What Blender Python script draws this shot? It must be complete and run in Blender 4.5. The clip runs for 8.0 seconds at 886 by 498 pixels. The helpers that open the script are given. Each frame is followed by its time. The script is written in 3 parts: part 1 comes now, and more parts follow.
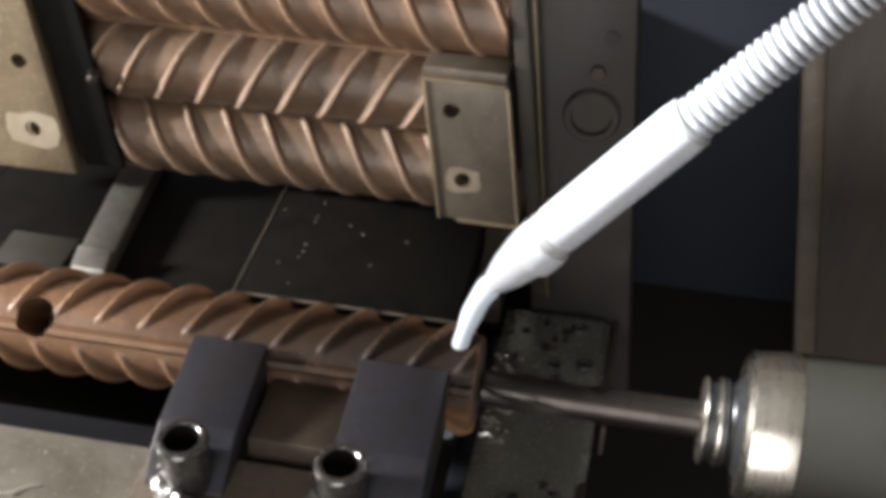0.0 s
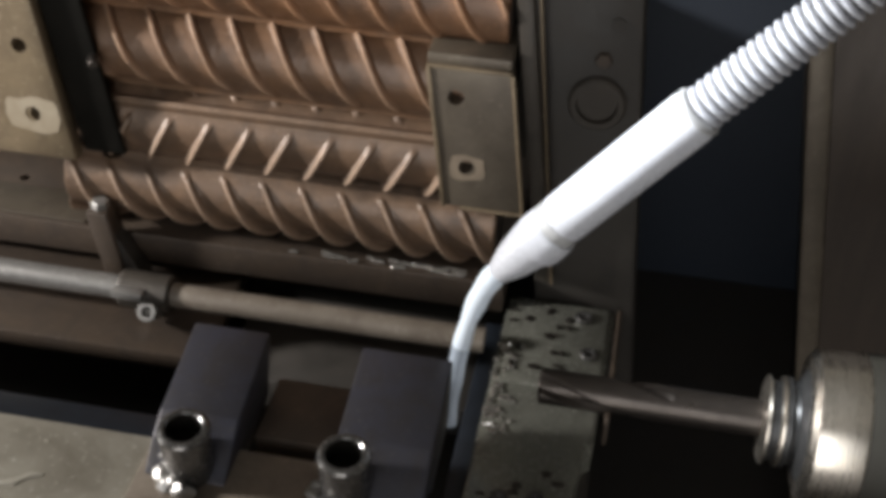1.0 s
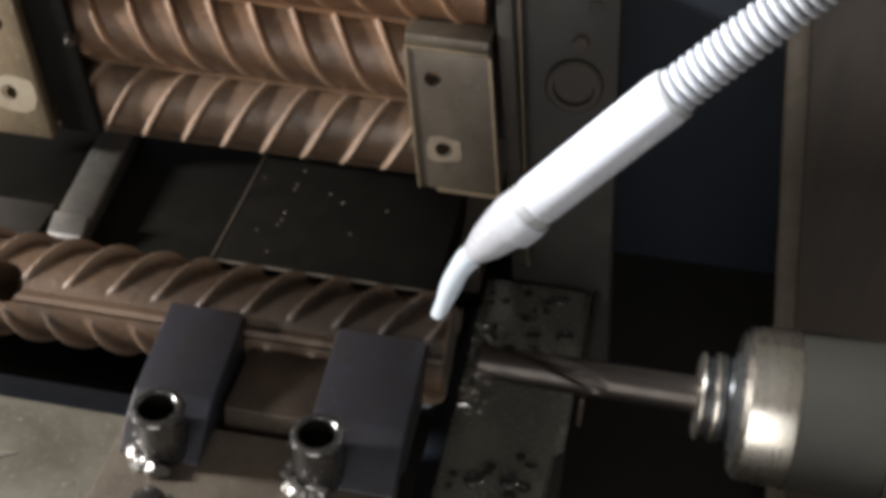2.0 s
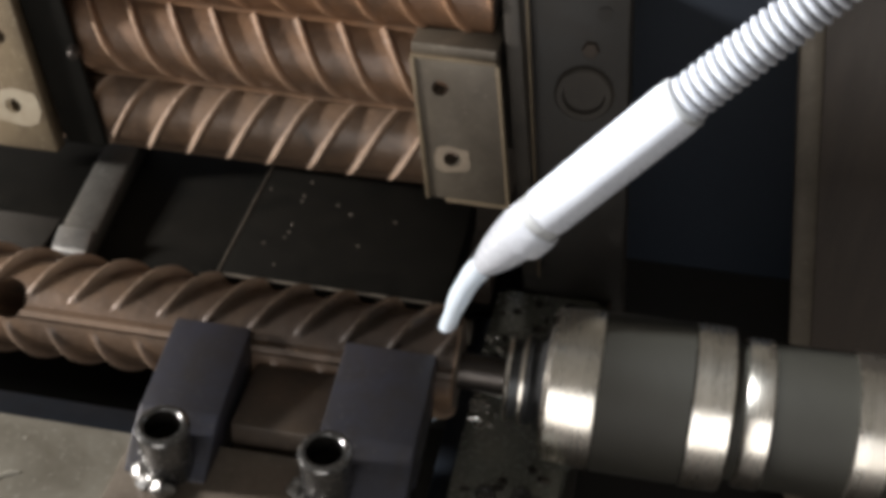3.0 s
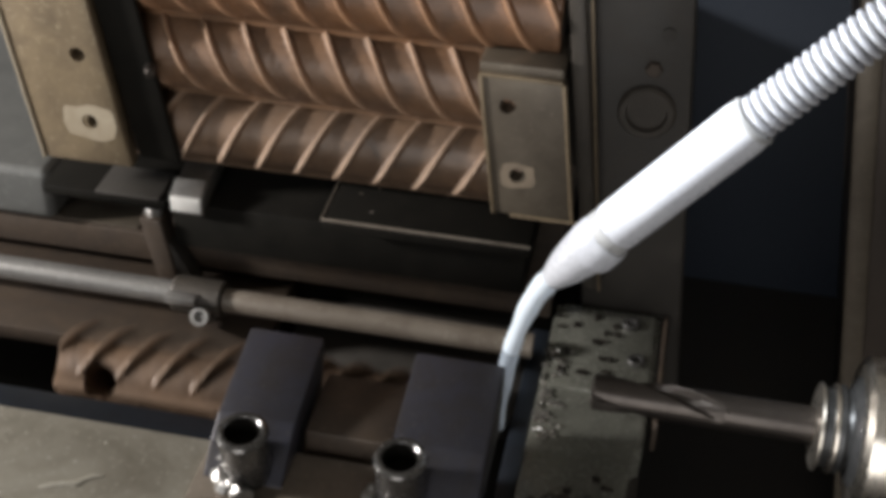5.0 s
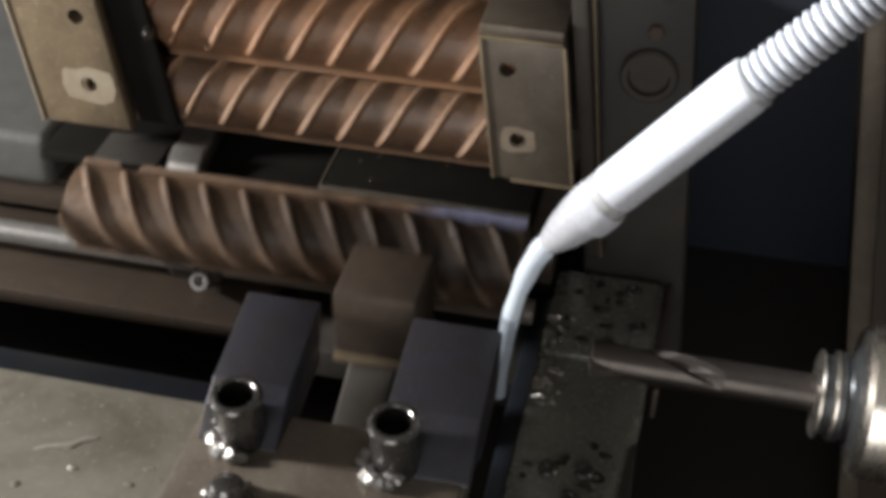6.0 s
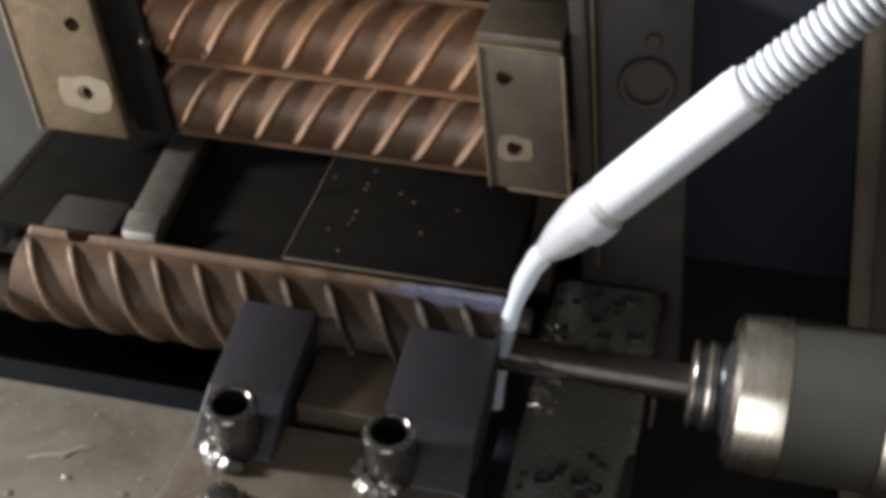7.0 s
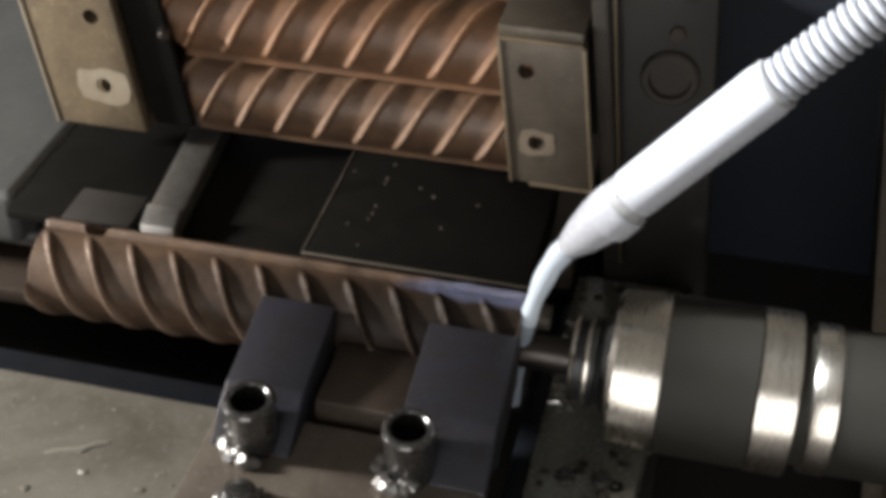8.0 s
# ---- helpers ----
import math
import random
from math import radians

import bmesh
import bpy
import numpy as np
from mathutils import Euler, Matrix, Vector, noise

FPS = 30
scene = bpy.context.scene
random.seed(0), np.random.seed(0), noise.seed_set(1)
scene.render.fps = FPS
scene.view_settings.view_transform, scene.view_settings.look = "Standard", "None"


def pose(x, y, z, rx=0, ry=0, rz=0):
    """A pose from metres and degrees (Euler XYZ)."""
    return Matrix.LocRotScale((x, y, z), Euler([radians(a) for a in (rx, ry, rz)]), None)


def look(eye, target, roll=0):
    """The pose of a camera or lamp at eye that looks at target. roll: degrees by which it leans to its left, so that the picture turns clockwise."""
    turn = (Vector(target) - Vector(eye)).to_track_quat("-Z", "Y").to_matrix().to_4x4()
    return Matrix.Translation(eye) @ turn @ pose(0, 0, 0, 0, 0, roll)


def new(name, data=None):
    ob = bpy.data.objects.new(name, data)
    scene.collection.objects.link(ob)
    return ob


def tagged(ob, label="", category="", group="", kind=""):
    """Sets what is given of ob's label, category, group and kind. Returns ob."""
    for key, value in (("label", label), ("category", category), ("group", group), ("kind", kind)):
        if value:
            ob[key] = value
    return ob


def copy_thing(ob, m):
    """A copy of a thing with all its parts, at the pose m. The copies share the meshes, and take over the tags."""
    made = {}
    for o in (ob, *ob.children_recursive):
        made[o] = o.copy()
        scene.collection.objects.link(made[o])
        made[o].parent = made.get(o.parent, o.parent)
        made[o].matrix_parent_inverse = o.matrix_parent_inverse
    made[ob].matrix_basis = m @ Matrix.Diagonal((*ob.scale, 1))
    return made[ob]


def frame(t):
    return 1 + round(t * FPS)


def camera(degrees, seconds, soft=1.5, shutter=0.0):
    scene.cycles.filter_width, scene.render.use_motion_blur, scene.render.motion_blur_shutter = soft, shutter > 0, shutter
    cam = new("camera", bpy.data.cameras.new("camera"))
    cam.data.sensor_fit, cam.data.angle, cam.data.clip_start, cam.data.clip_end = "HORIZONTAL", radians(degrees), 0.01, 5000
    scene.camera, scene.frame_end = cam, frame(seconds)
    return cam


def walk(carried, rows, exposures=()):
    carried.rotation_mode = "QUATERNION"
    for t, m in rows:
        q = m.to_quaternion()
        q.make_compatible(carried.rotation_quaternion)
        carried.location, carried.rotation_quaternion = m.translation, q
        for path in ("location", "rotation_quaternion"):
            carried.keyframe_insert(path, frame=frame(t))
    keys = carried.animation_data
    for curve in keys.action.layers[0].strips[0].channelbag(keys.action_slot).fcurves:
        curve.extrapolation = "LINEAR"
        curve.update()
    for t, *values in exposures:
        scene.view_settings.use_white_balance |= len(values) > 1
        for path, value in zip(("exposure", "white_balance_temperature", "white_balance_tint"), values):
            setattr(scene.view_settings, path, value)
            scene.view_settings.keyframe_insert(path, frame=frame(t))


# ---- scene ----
cam = camera(37.645, 8.0, soft=4.7, shutter=0.3)
walk(cam, [
    (0, pose(0.1263, -0.3716, 0.3379, 53.643, -1.548, 10.579)),
    (0.5, pose(0.121, -0.3666, 0.3359, 53.137, -1.676, 10.697)),
    (1, pose(0.1229, -0.3676, 0.3369, 52.908, -1.812, 10.616)),
    (1.5, pose(0.1244, -0.3664, 0.3351, 52.301, -1.935, 10.605)),
    (1.7, pose(0.1268, -0.369, 0.3375, 52.126, -2.522, 10.367)),
    (3, pose(0.1284, -0.3597, 0.3347, 52.348, -1.629, 10.596)),
    (3.5, pose(0.1215, -0.3604, 0.3352, 52.336, -1.828, 10.883)),
    (4, pose(0.1168, -0.3636, 0.3364, 52.566, -1.47, 11.151)),
    (4.5, pose(0.1158, -0.372, 0.3382, 53.648, -1.851, 10.742)),
    (4.7, pose(0.1129, -0.3742, 0.3427, 53.329, -1.564, 11.041)),
    (5.8, pose(0.1217, -0.3725, 0.3338, 52.802, -1.075, 12.581)),
    (6, pose(0.1224, -0.3712, 0.3359, 51.917, -0.886, 12.524)),
    (6.5, pose(0.1251, -0.3705, 0.336, 51.645, -0.85, 12.456)),
    (7, pose(0.1237, -0.3702, 0.3333, 52.485, -0.908, 12.574)),
    (7.5, pose(0.1251, -0.365, 0.3315, 51.746, -0.721, 13.128)),
    (8, pose(0.1222, -0.3661, 0.3308, 52.188, -0.601, 13.372)),
], [(0, 0.5), (0.3, 0.42), (0.5, 0.05), (1.0, 0.0), (3, -0.04), (8, -0.08)])

# ---- light ----
world = bpy.data.worlds.new("world")
scene.world = world
world.use_nodes = True
wn = world.node_tree.nodes
sky = wn.new("ShaderNodeTexSky")
sky.sky_type, sky.sun_disc = "NISHITA", False
sky.sun_elevation, sky.sun_rotation = radians(40), radians(200)
world.node_tree.links.new(sky.outputs[0], wn["Background"].inputs[0])
wn["Background"].inputs[1].default_value = 0.06
scene.view_settings.exposure = 0.0


def area_lamp(name, eye, target, sx, sy, watts, colour):
    data = bpy.data.lights.new(name, "AREA")
    data.shape, data.size, data.size_y, data.energy, data.color = "RECTANGLE", sx, sy, watts, colour
    ob = new(name, data)
    ob.matrix_world = look(eye, target)
    return ob


def spot_lamp(name, eye, target, degrees, blend, watts, colour, radius):
    data = bpy.data.lights.new(name, "SPOT")
    data.spot_size, data.spot_blend, data.energy, data.color, data.shadow_soft_size = radians(degrees), blend, watts, colour, radius
    ob = new(name, data)
    ob.matrix_world = look(eye, target)
    return ob


# daylight from the open workshop door, the bench lamp beside the feeder and the machine's work lamp
area_lamp("door_daylight", (0.0, -2.95, 0.50), (0, 0, 0.3), 1.7, 2.7, 42, (1.0, 0.98, 0.97))
area_lamp("bench_lamp", (-0.73, -0.14, 0.25), (-0.08, 0.05, 0.03), 0.07, 0.07, 13.0, (1.0, 0.97, 0.95))
spot_lamp("work_lamp", (-0.20, -0.10, 0.52), (0.145, 0.0, 0.120), 17, 0.85, 42.0, (0.90, 0.95, 1.0), 0.02)


# ---- materials ----
def material(name, a, b, c=None, rough=(0.4, 0.7), metal=0.0, scale=120.0, fine=900.0, bump=0.15, spread=0.5, coat=0.0, streak=None, depth=0.0004):
    """Base colour a, broad stains b, small specks c; two scales of relief."""
    m = bpy.data.materials.new(name)
    m.use_nodes = True
    nt = m.node_tree
    n, l = nt.nodes, nt.links
    bsdf = n["Principled BSDF"]
    tc = n.new("ShaderNodeTexCoord")
    oi = n.new("ShaderNodeObjectInfo")
    shift = n.new("ShaderNodeVectorMath")
    shift.operation = "MULTIPLY_ADD"
    shift.inputs[1].default_value = (1, 1, 1)
    spreadv = n.new("ShaderNodeVectorMath")
    spreadv.operation = "SCALE"
    spreadv.inputs[3].default_value = 0.7
    l.new(oi.outputs["Random"], spreadv.inputs[0])
    l.new(tc.outputs["Object"], shift.inputs[0])
    l.new(spreadv.outputs[0], shift.inputs[2])
    src = shift.outputs[0]
    if streak:
        mp = n.new("ShaderNodeMapping")
        mp.inputs["Scale"].default_value = streak
        l.new(src, mp.inputs[0])
        src = mp.outputs[0]

    def noise_tex(s, detail, rgh, warp=0.0):
        t = n.new("ShaderNodeTexNoise")
        t.inputs["Scale"].default_value, t.inputs["Detail"].default_value = s, detail
        t.inputs["Roughness"].default_value, t.inputs["Distortion"].default_value = rgh, warp
        l.new(src, t.inputs["Vector"])
        return t.outputs["Fac"]

    def ramp(fac, lo, hi):
        r = n.new("ShaderNodeMapRange")
        r.inputs["From Min"].default_value, r.inputs["From Max"].default_value = lo, hi
        l.new(fac, r.inputs["Value"])
        return r.outputs[0]

    def mix(fac, x, y):
        k = n.new("ShaderNodeMix")
        k.data_type = "RGBA"
        l.new(fac, k.inputs[0])
        for sock, v in ((k.inputs[6], x), (k.inputs[7], y)):
            if isinstance(v, tuple):
                sock.default_value = (*v, 1)
            else:
                l.new(v, sock)
        return k.outputs[2]

    broad = noise_tex(scale, 5, 0.6, 0.6)
    small = noise_tex(fine, 4, 0.65)
    col = mix(ramp(broad, 0.5 - spread * 0.35, 0.5 + spread * 0.35), a, b)
    if c:
        col = mix(ramp(small, 0.58, 0.75), col, c)
    l.new(col, bsdf.inputs["Base Color"])
    rr = n.new("ShaderNodeMapRange")
    rr.inputs["From Min"].default_value, rr.inputs["From Max"].default_value = 0.3, 0.7
    rr.inputs["To Min"].default_value, rr.inputs["To Max"].default_value = rough
    mixed = n.new("ShaderNodeMath")
    mixed.operation = "MULTIPLY_ADD"
    mixed.inputs[1].default_value = 0.5
    half = n.new("ShaderNodeMath")
    half.operation = "MULTIPLY"
    half.inputs[1].default_value = 0.5
    l.new(small, half.inputs[0])
    l.new(broad, mixed.inputs[0])
    l.new(half.outputs[0], mixed.inputs[2])
    l.new(mixed.outputs[0], rr.inputs["Value"])
    l.new(rr.outputs[0], bsdf.inputs["Roughness"])
    bsdf.inputs["Metallic"].default_value = metal
    bsdf.inputs["Coat Weight"].default_value = coat
    bsdf.inputs["Coat Roughness"].default_value = 0.2
    bp = n.new("ShaderNodeBump")
    bp.inputs["Strength"].default_value, bp.inputs["Distance"].default_value = bump, depth
    l.new(mixed.outputs[0], bp.inputs["Height"])
    l.new(bp.outputs[0], bsdf.inputs["Normal"])
    return m


RUST = material("rusty_steel", (0.195, 0.110, 0.062), (0.085, 0.052, 0.034), (0.26, 0.165, 0.105), (0.30, 0.58), 0.15, 55, 700, 0.45, 0.7, 0.12, None, 0.0005)
RUST_RED = material("orange_rusty_steel", (0.215, 0.108, 0.054), (0.105, 0.062, 0.038), (0.28, 0.155, 0.085), (0.36, 0.62), 0.1, 55, 700, 0.45, 0.7, 0.12, None, 0.0005)
RUST_END = material("sawn_steel", (0.22, 0.19, 0.16), (0.15, 0.12, 0.1), None, (0.35, 0.6), 0.6, 150, 900)
BRACKET = material("worn_plate_steel", (0.225, 0.172, 0.108), (0.115, 0.086, 0.055), (0.33, 0.27, 0.18), (0.35, 0.6), 0.35, 60, 500, 0.25, 0.8)
DULL = material("dull_brown_plate_steel", (0.125, 0.104, 0.078), (0.075, 0.060, 0.045), (0.19, 0.16, 0.12), (0.35, 0.6), 0.35, 70, 500, 0.3, 0.8)
STAINED = material("stained_plate_steel", (0.22, 0.19, 0.155), (0.11, 0.088, 0.068), (0.28, 0.25, 0.21), (0.3, 0.55), 0.2, 45, 450, 0.35, 0.7)
# pale colour that paints the shine of the finger's front face
TIP = material("shine_coloured_steel", (0.7, 0.69, 0.66), (0.6, 0.58, 0.55), None, (0.3, 0.45), 0.3, 110, 900, 0.15)
WORN = material("rubbed_brown_steel", (0.30, 0.24, 0.175), (0.2, 0.16, 0.12), None, (0.35, 0.5), 0.35, 110, 900, 0.2)
PATCH = material("ground_steel", (0.42, 0.36, 0.27), (0.34, 0.28, 0.2), None, (0.3, 0.5), 0.35, 110, 900, 0.2)
DARK = material("oily_dark_steel", (0.035, 0.031, 0.026), (0.06, 0.05, 0.04), (0.09, 0.08, 0.065), (0.35, 0.6), 0.3, 60, 600, 0.25, 0.8, 0.1)
# black oiled slide steel; also the painted shade in sockets and beside the guide plate
BLACK_AND_SHADE = material("black_oiled_steel_and_shade", (0.006, 0.0058, 0.005), (0.011, 0.0098, 0.0080), (0.018, 0.016, 0.013), (0.5, 0.7), 0.0, 60, 500, 0.2, 0.8)
BLACK_AND_SHADE.node_tree.nodes["Principled BSDF"].inputs["Specular IOR Level"].default_value = 0.06
TROUGH = material("blue_grey_wet_steel", (0.022, 0.028, 0.038), (0.013, 0.015, 0.019), None, (0.25, 0.45), 0.2, 60, 500, 0.2, 0.8)
NAVY = material("blue_black_sheet", (0.019, 0.025, 0.037), (0.027, 0.034, 0.046), None, (0.5, 0.7), 0.1, 12, 300, 0.1, 0.8)
BLACK = material("greasy_black_iron", (0.024, 0.022, 0.019), (0.040, 0.034, 0.028), None, (0.45, 0.7), 0.1, 40, 500, 0.2, 0.8)
JAW = material("blued_steel", (0.050, 0.053, 0.076), (0.042, 0.037, 0.034), (0.085, 0.080, 0.080), (0.34, 0.52), 0.45, 70, 500, 0.12, 0.9)
TABLE = material("grey_machine_plate", (0.37, 0.35, 0.295), (0.165, 0.148, 0.115), (0.45, 0.43, 0.37), (0.32, 0.6), 0.08, 26, 420, 0.35, 0.7)
BROWN = material("brown_oily_steel", (0.082, 0.060, 0.043), (0.045, 0.034, 0.027), (0.125, 0.096, 0.07), (0.35, 0.6), 0.3, 60, 500, 0.25, 0.8, 0.15)
BRIGHT = material("bright_steel", (0.78, 0.73, 0.65), (0.64, 0.58, 0.50), None, (0.20, 0.36), 1.0, 30, 500, 0.06, 0.9, 0.0, (8, 0.5, 0.5))
FINGER = material("polished_finger_steel", (0.36, 0.35, 0.33), (0.22, 0.21, 0.2), (0.5, 0.48, 0.45), (0.25, 0.45), 0.7, 80, 600, 0.15, 0.9)
SHANK = material("dull_finger_steel", (0.17, 0.16, 0.145), (0.09, 0.085, 0.075), (0.26, 0.25, 0.23), (0.3, 0.5), 0.5, 80, 600, 0.2, 0.9)
GREYBODY = material("grey_spindle_enamel", (0.030, 0.028, 0.022), (0.022, 0.020, 0.016), None, (0.5, 0.65), 0.0, 30, 600, 0.08, 0.8)
GREYBODY.node_tree.nodes["Principled BSDF"].inputs["Specular IOR Level"].default_value = 0.25
RUBBER = material("black_rubber", (0.012, 0.012, 0.012), (0.02, 0.02, 0.02), None, (0.3, 0.45), 0.0, 90, 500, 0.1)
WHITE = material("white_plastic", (0.52, 0.53, 0.56), (0.43, 0.44, 0.48), None, (0.2, 0.34), 0.0, 40, 500, 0.05, 0.8)
GRIME = material("dark_grime", (0.06, 0.06, 0.06), (0.1, 0.1, 0.1), None, (0.5, 0.7), 0.0, 90, 500, 0.1)
GROOVE = material("grimy_groove", (0.3, 0.3, 0.3), (0.4, 0.4, 0.4), None, (0.5, 0.7), 0.0, 90, 500, 0.1)
COLUMN = material("brown_machine_paint", (0.050, 0.036, 0.026), (0.032, 0.024, 0.018), (0.075, 0.057, 0.042), (0.4, 0.65), 0.1, 25, 300, 0.2, 0.9, 0.0, (6, 6, 0.6))
HOUSING = material("grey_housing_paint", (0.15, 0.15, 0.14), (0.1, 0.1, 0.095), (0.2, 0.2, 0.19), (0.32, 0.5), 0.2, 30, 400, 0.15, 0.8)
CONCRETE = material("workshop_concrete", (0.22, 0.21, 0.2), (0.15, 0.145, 0.14), None, (0.7, 0.9), 0.0, 3, 60, 0.3)
PLASTER = material("workshop_plaster", (0.62, 0.6, 0.55), (0.5, 0.48, 0.44), None, (0.7, 0.9), 0.0, 3, 60, 0.2)
CHIP = material("steel_swarf", (0.7, 0.68, 0.64), (0.45, 0.43, 0.4), None, (0.15, 0.3), 0.9, 200, 900)


def worn_crests(m, colour):
    """Bare rubbed metal on the crests of the ribs."""
    nt = m.node_tree
    bsdf = nt.nodes["Principled BSDF"]
    src = bsdf.inputs["Base Color"].links[0].from_socket
    at = nt.nodes.new("ShaderNodeAttribute")
    at.attribute_name = "wear"
    grain = nt.nodes.new("ShaderNodeTexNoise")
    grain.inputs["Scale"].default_value = 260
    uneven = nt.nodes.new("ShaderNodeMath")
    uneven.operation = "MULTIPLY"
    nt.links.new(at.outputs["Fac"], uneven.inputs[0])
    nt.links.new(grain.outputs["Fac"], uneven.inputs[1])
    k = nt.nodes.new("ShaderNodeMix")
    k.data_type = "RGBA"
    nt.links.new(uneven.outputs[0], k.inputs[0])
    nt.links.new(src, k.inputs[6])
    k.inputs[7].default_value = (*colour, 1)
    nt.links.new(k.outputs[2], bsdf.inputs["Base Color"])


GREYRUST = material("brown_grey_steel", (0.180, 0.112, 0.069), (0.078, 0.052, 0.036), (0.26, 0.17, 0.112), (0.30, 0.58), 0.2, 55, 700, 0.5, 0.7, 0.12, None, 0.0005)
for rusty, bare in ((RUST, (0.42, 0.275, 0.18)), (RUST_RED, (0.44, 0.25, 0.14)), (GREYRUST, (0.42, 0.30, 0.215))):
    worn_crests(rusty, bare)


def coolant_material():
    m = material("milky_coolant", (0.86, 0.92, 0.98), (0.74, 0.84, 0.95), None, (0.05, 0.15), 0.0, 180, 900, 0.3, 0.9, 0.0, (1, 1, 0.25))
    m.node_tree.nodes["Principled BSDF"].inputs["Transmission Weight"].default_value = 0.25
    m.node_tree.nodes["Principled BSDF"].inputs["IOR"].default_value = 1.33
    return m


def thin_material(name, colour, alpha, fades=False, rough=(0.08, 0.2)):
    m = material(name, colour, tuple(c * 0.8 for c in colour), None, rough, 0.0, 220, 900, 0.5, 0.9)
    nt = m.node_tree
    if not fades:
        nt.nodes["Principled BSDF"].inputs["Alpha"].default_value = alpha
        return m
    at = nt.nodes.new("ShaderNodeAttribute")
    at.attribute_name = "thick"
    full = nt.nodes.new("ShaderNodeMath")
    full.operation = "MULTIPLY"
    full.inputs[1].default_value = alpha
    nt.links.new(at.outputs["Fac"], full.inputs[0])
    nt.links.new(full.outputs[0], nt.nodes["Principled BSDF"].inputs["Alpha"])
    return m


COOLANT = coolant_material()
TAIL = thin_material("thin_milky_coolant", (0.62, 0.70, 0.80), 0.55)
SHEET = thin_material("bluish_coolant_sheet", (0.20, 0.22, 0.34), 0.65, True)
# dark wetness and the shade at the jaws, both put into one film
WET_SHADE = thin_material("dark_coolant_and_shade", (0.026, 0.018, 0.013), 0.80, True, (0.45, 0.65))
WET_SHADE.node_tree.nodes["Principled BSDF"].inputs["Specular IOR Level"].default_value = 0.25


# ---- mesh helpers ----
def mesh_object(name, bm, mat, smooth=True):
    me = bpy.data.meshes.new(name)
    bmesh.ops.recalc_face_normals(bm, faces=bm.faces)
    bm.to_mesh(me)
    bm.free()
    me.materials.append(mat)
    if smooth:
        me.polygons.foreach_set("use_smooth", [True] * len(me.polygons))
        me.set_sharp_from_angle(angle=radians(32))
    return new(name, me)


def part(name, bm, mat, parent, label=""):
    ob = mesh_object(name, bm, mat)
    ob.parent = parent
    return tagged(ob, label)


def thing(name, label, category, group="", kind="", at=None):
    ob = new(name)
    ob.empty_display_size = 0.02
    if at is not None:
        ob.matrix_world = at
    return tagged(ob, label, category, group, kind)


def solid(name, bm, mat, label, category, group="", kind=""):
    return tagged(mesh_object(name, bm, mat), label, category, group, kind)


def box(lo, hi, bevel=0.0008, bm=None, lean=0.0, seg=2, m=None):
    """A bevelled block; lean shifts its x with falling z, as the welded plates stand askew."""
    own = bmesh.new()
    bmesh.ops.create_cube(own, size=1)
    for v in own.verts:
        v.co = Vector([(lo[i] + hi[i]) / 2 + v.co[i] * (hi[i] - lo[i]) for i in range(3)])
    if bevel:
        bmesh.ops.bevel(own, geom=list(own.edges), offset=bevel, segments=seg, profile=0.5, affect="EDGES")
    if lean:
        for v in own.verts:
            v.co.x -= lean * (v.co.z - lo[2])
    if m is not None:
        own.transform(m)
    return join(bm, own)


def join(bm, own):
    if bm is None:
        return own
    me = bpy.data.meshes.new("tmp")
    own.to_mesh(me)
    own.free()
    bm.from_mesh(me)
    bpy.data.meshes.remove(me)
    return bm


def lathe(profile, seg=48, bm=None, m=None, caps=True):
    """Turned round the x axis from (x, radius) pairs."""
    own = bmesh.new()
    rings = []
    for x, r in profile:
        rings.append([own.verts.new((x, r * math.cos(2 * math.pi * i / seg), r * math.sin(2 * math.pi * i / seg))) for i in range(seg)])
    for a, b in zip(rings, rings[1:]):
        for i in range(seg):
            own.faces.new((a[i], a[(i + 1) % seg], b[(i + 1) % seg], b[i]))
    if caps:
        own.faces.new(rings[0])
        own.faces.new(rings[-1])
    if m is not None:
        own.transform(m)
    return join(bm, own)


def tube(points, radii, seg=24, bm=None):
    """A round body along a bent line."""
    own = bmesh.new()
    rings = []
    pts = [Vector(p) for p in points]
    for i, p in enumerate(pts):
        d = (pts[min(i + 1, len(pts) - 1)] - pts[max(i - 1, 0)]).normalized()
        u = d.cross(Vector((0, 1, 0))).normalized()
        w = d.cross(u)
        rings.append([own.verts.new(p + radii[i] * (math.cos(2 * math.pi * k / seg) * u + math.sin(2 * math.pi * k / seg) * w)) for k in range(seg)])
    for a, b in zip(rings, rings[1:]):
        for i in range(seg):
            own.faces.new((a[i], a[(i + 1) % seg], b[(i + 1) % seg], b[i]))
    own.faces.new(rings[0])
    own.faces.new(rings[-1])
    return join(bm, own)


UP = Matrix.Rotation(radians(-90), 4, "Y")      # turned bodies: x axis to z axis
BACK = Matrix.Rotation(radians(90), 4, "Z")     # x axis to y axis


def carve(ob, cutters):
    """Cut holes: the cutter meshes are subtracted for good."""
    for c in cutters:
        tool = mesh_object("tool", c, ob.data.materials[0])
        mod = ob.modifiers.new("cut", "BOOLEAN")
        mod.operation, mod.object, mod.solver = "DIFFERENCE", tool, "EXACT"
        deps = bpy.context.evaluated_depsgraph_get()
        me = bpy.data.meshes.new_from_object(ob.evaluated_get(deps))
        ob.modifiers.clear()
        old = ob.data
        ob.data = me
        bpy.data.meshes.remove(old)
        data = tool.data
        bpy.data.objects.remove(tool)
        bpy.data.meshes.remove(data)
    ob.data.set_sharp_from_angle(angle=radians(32))
    return ob


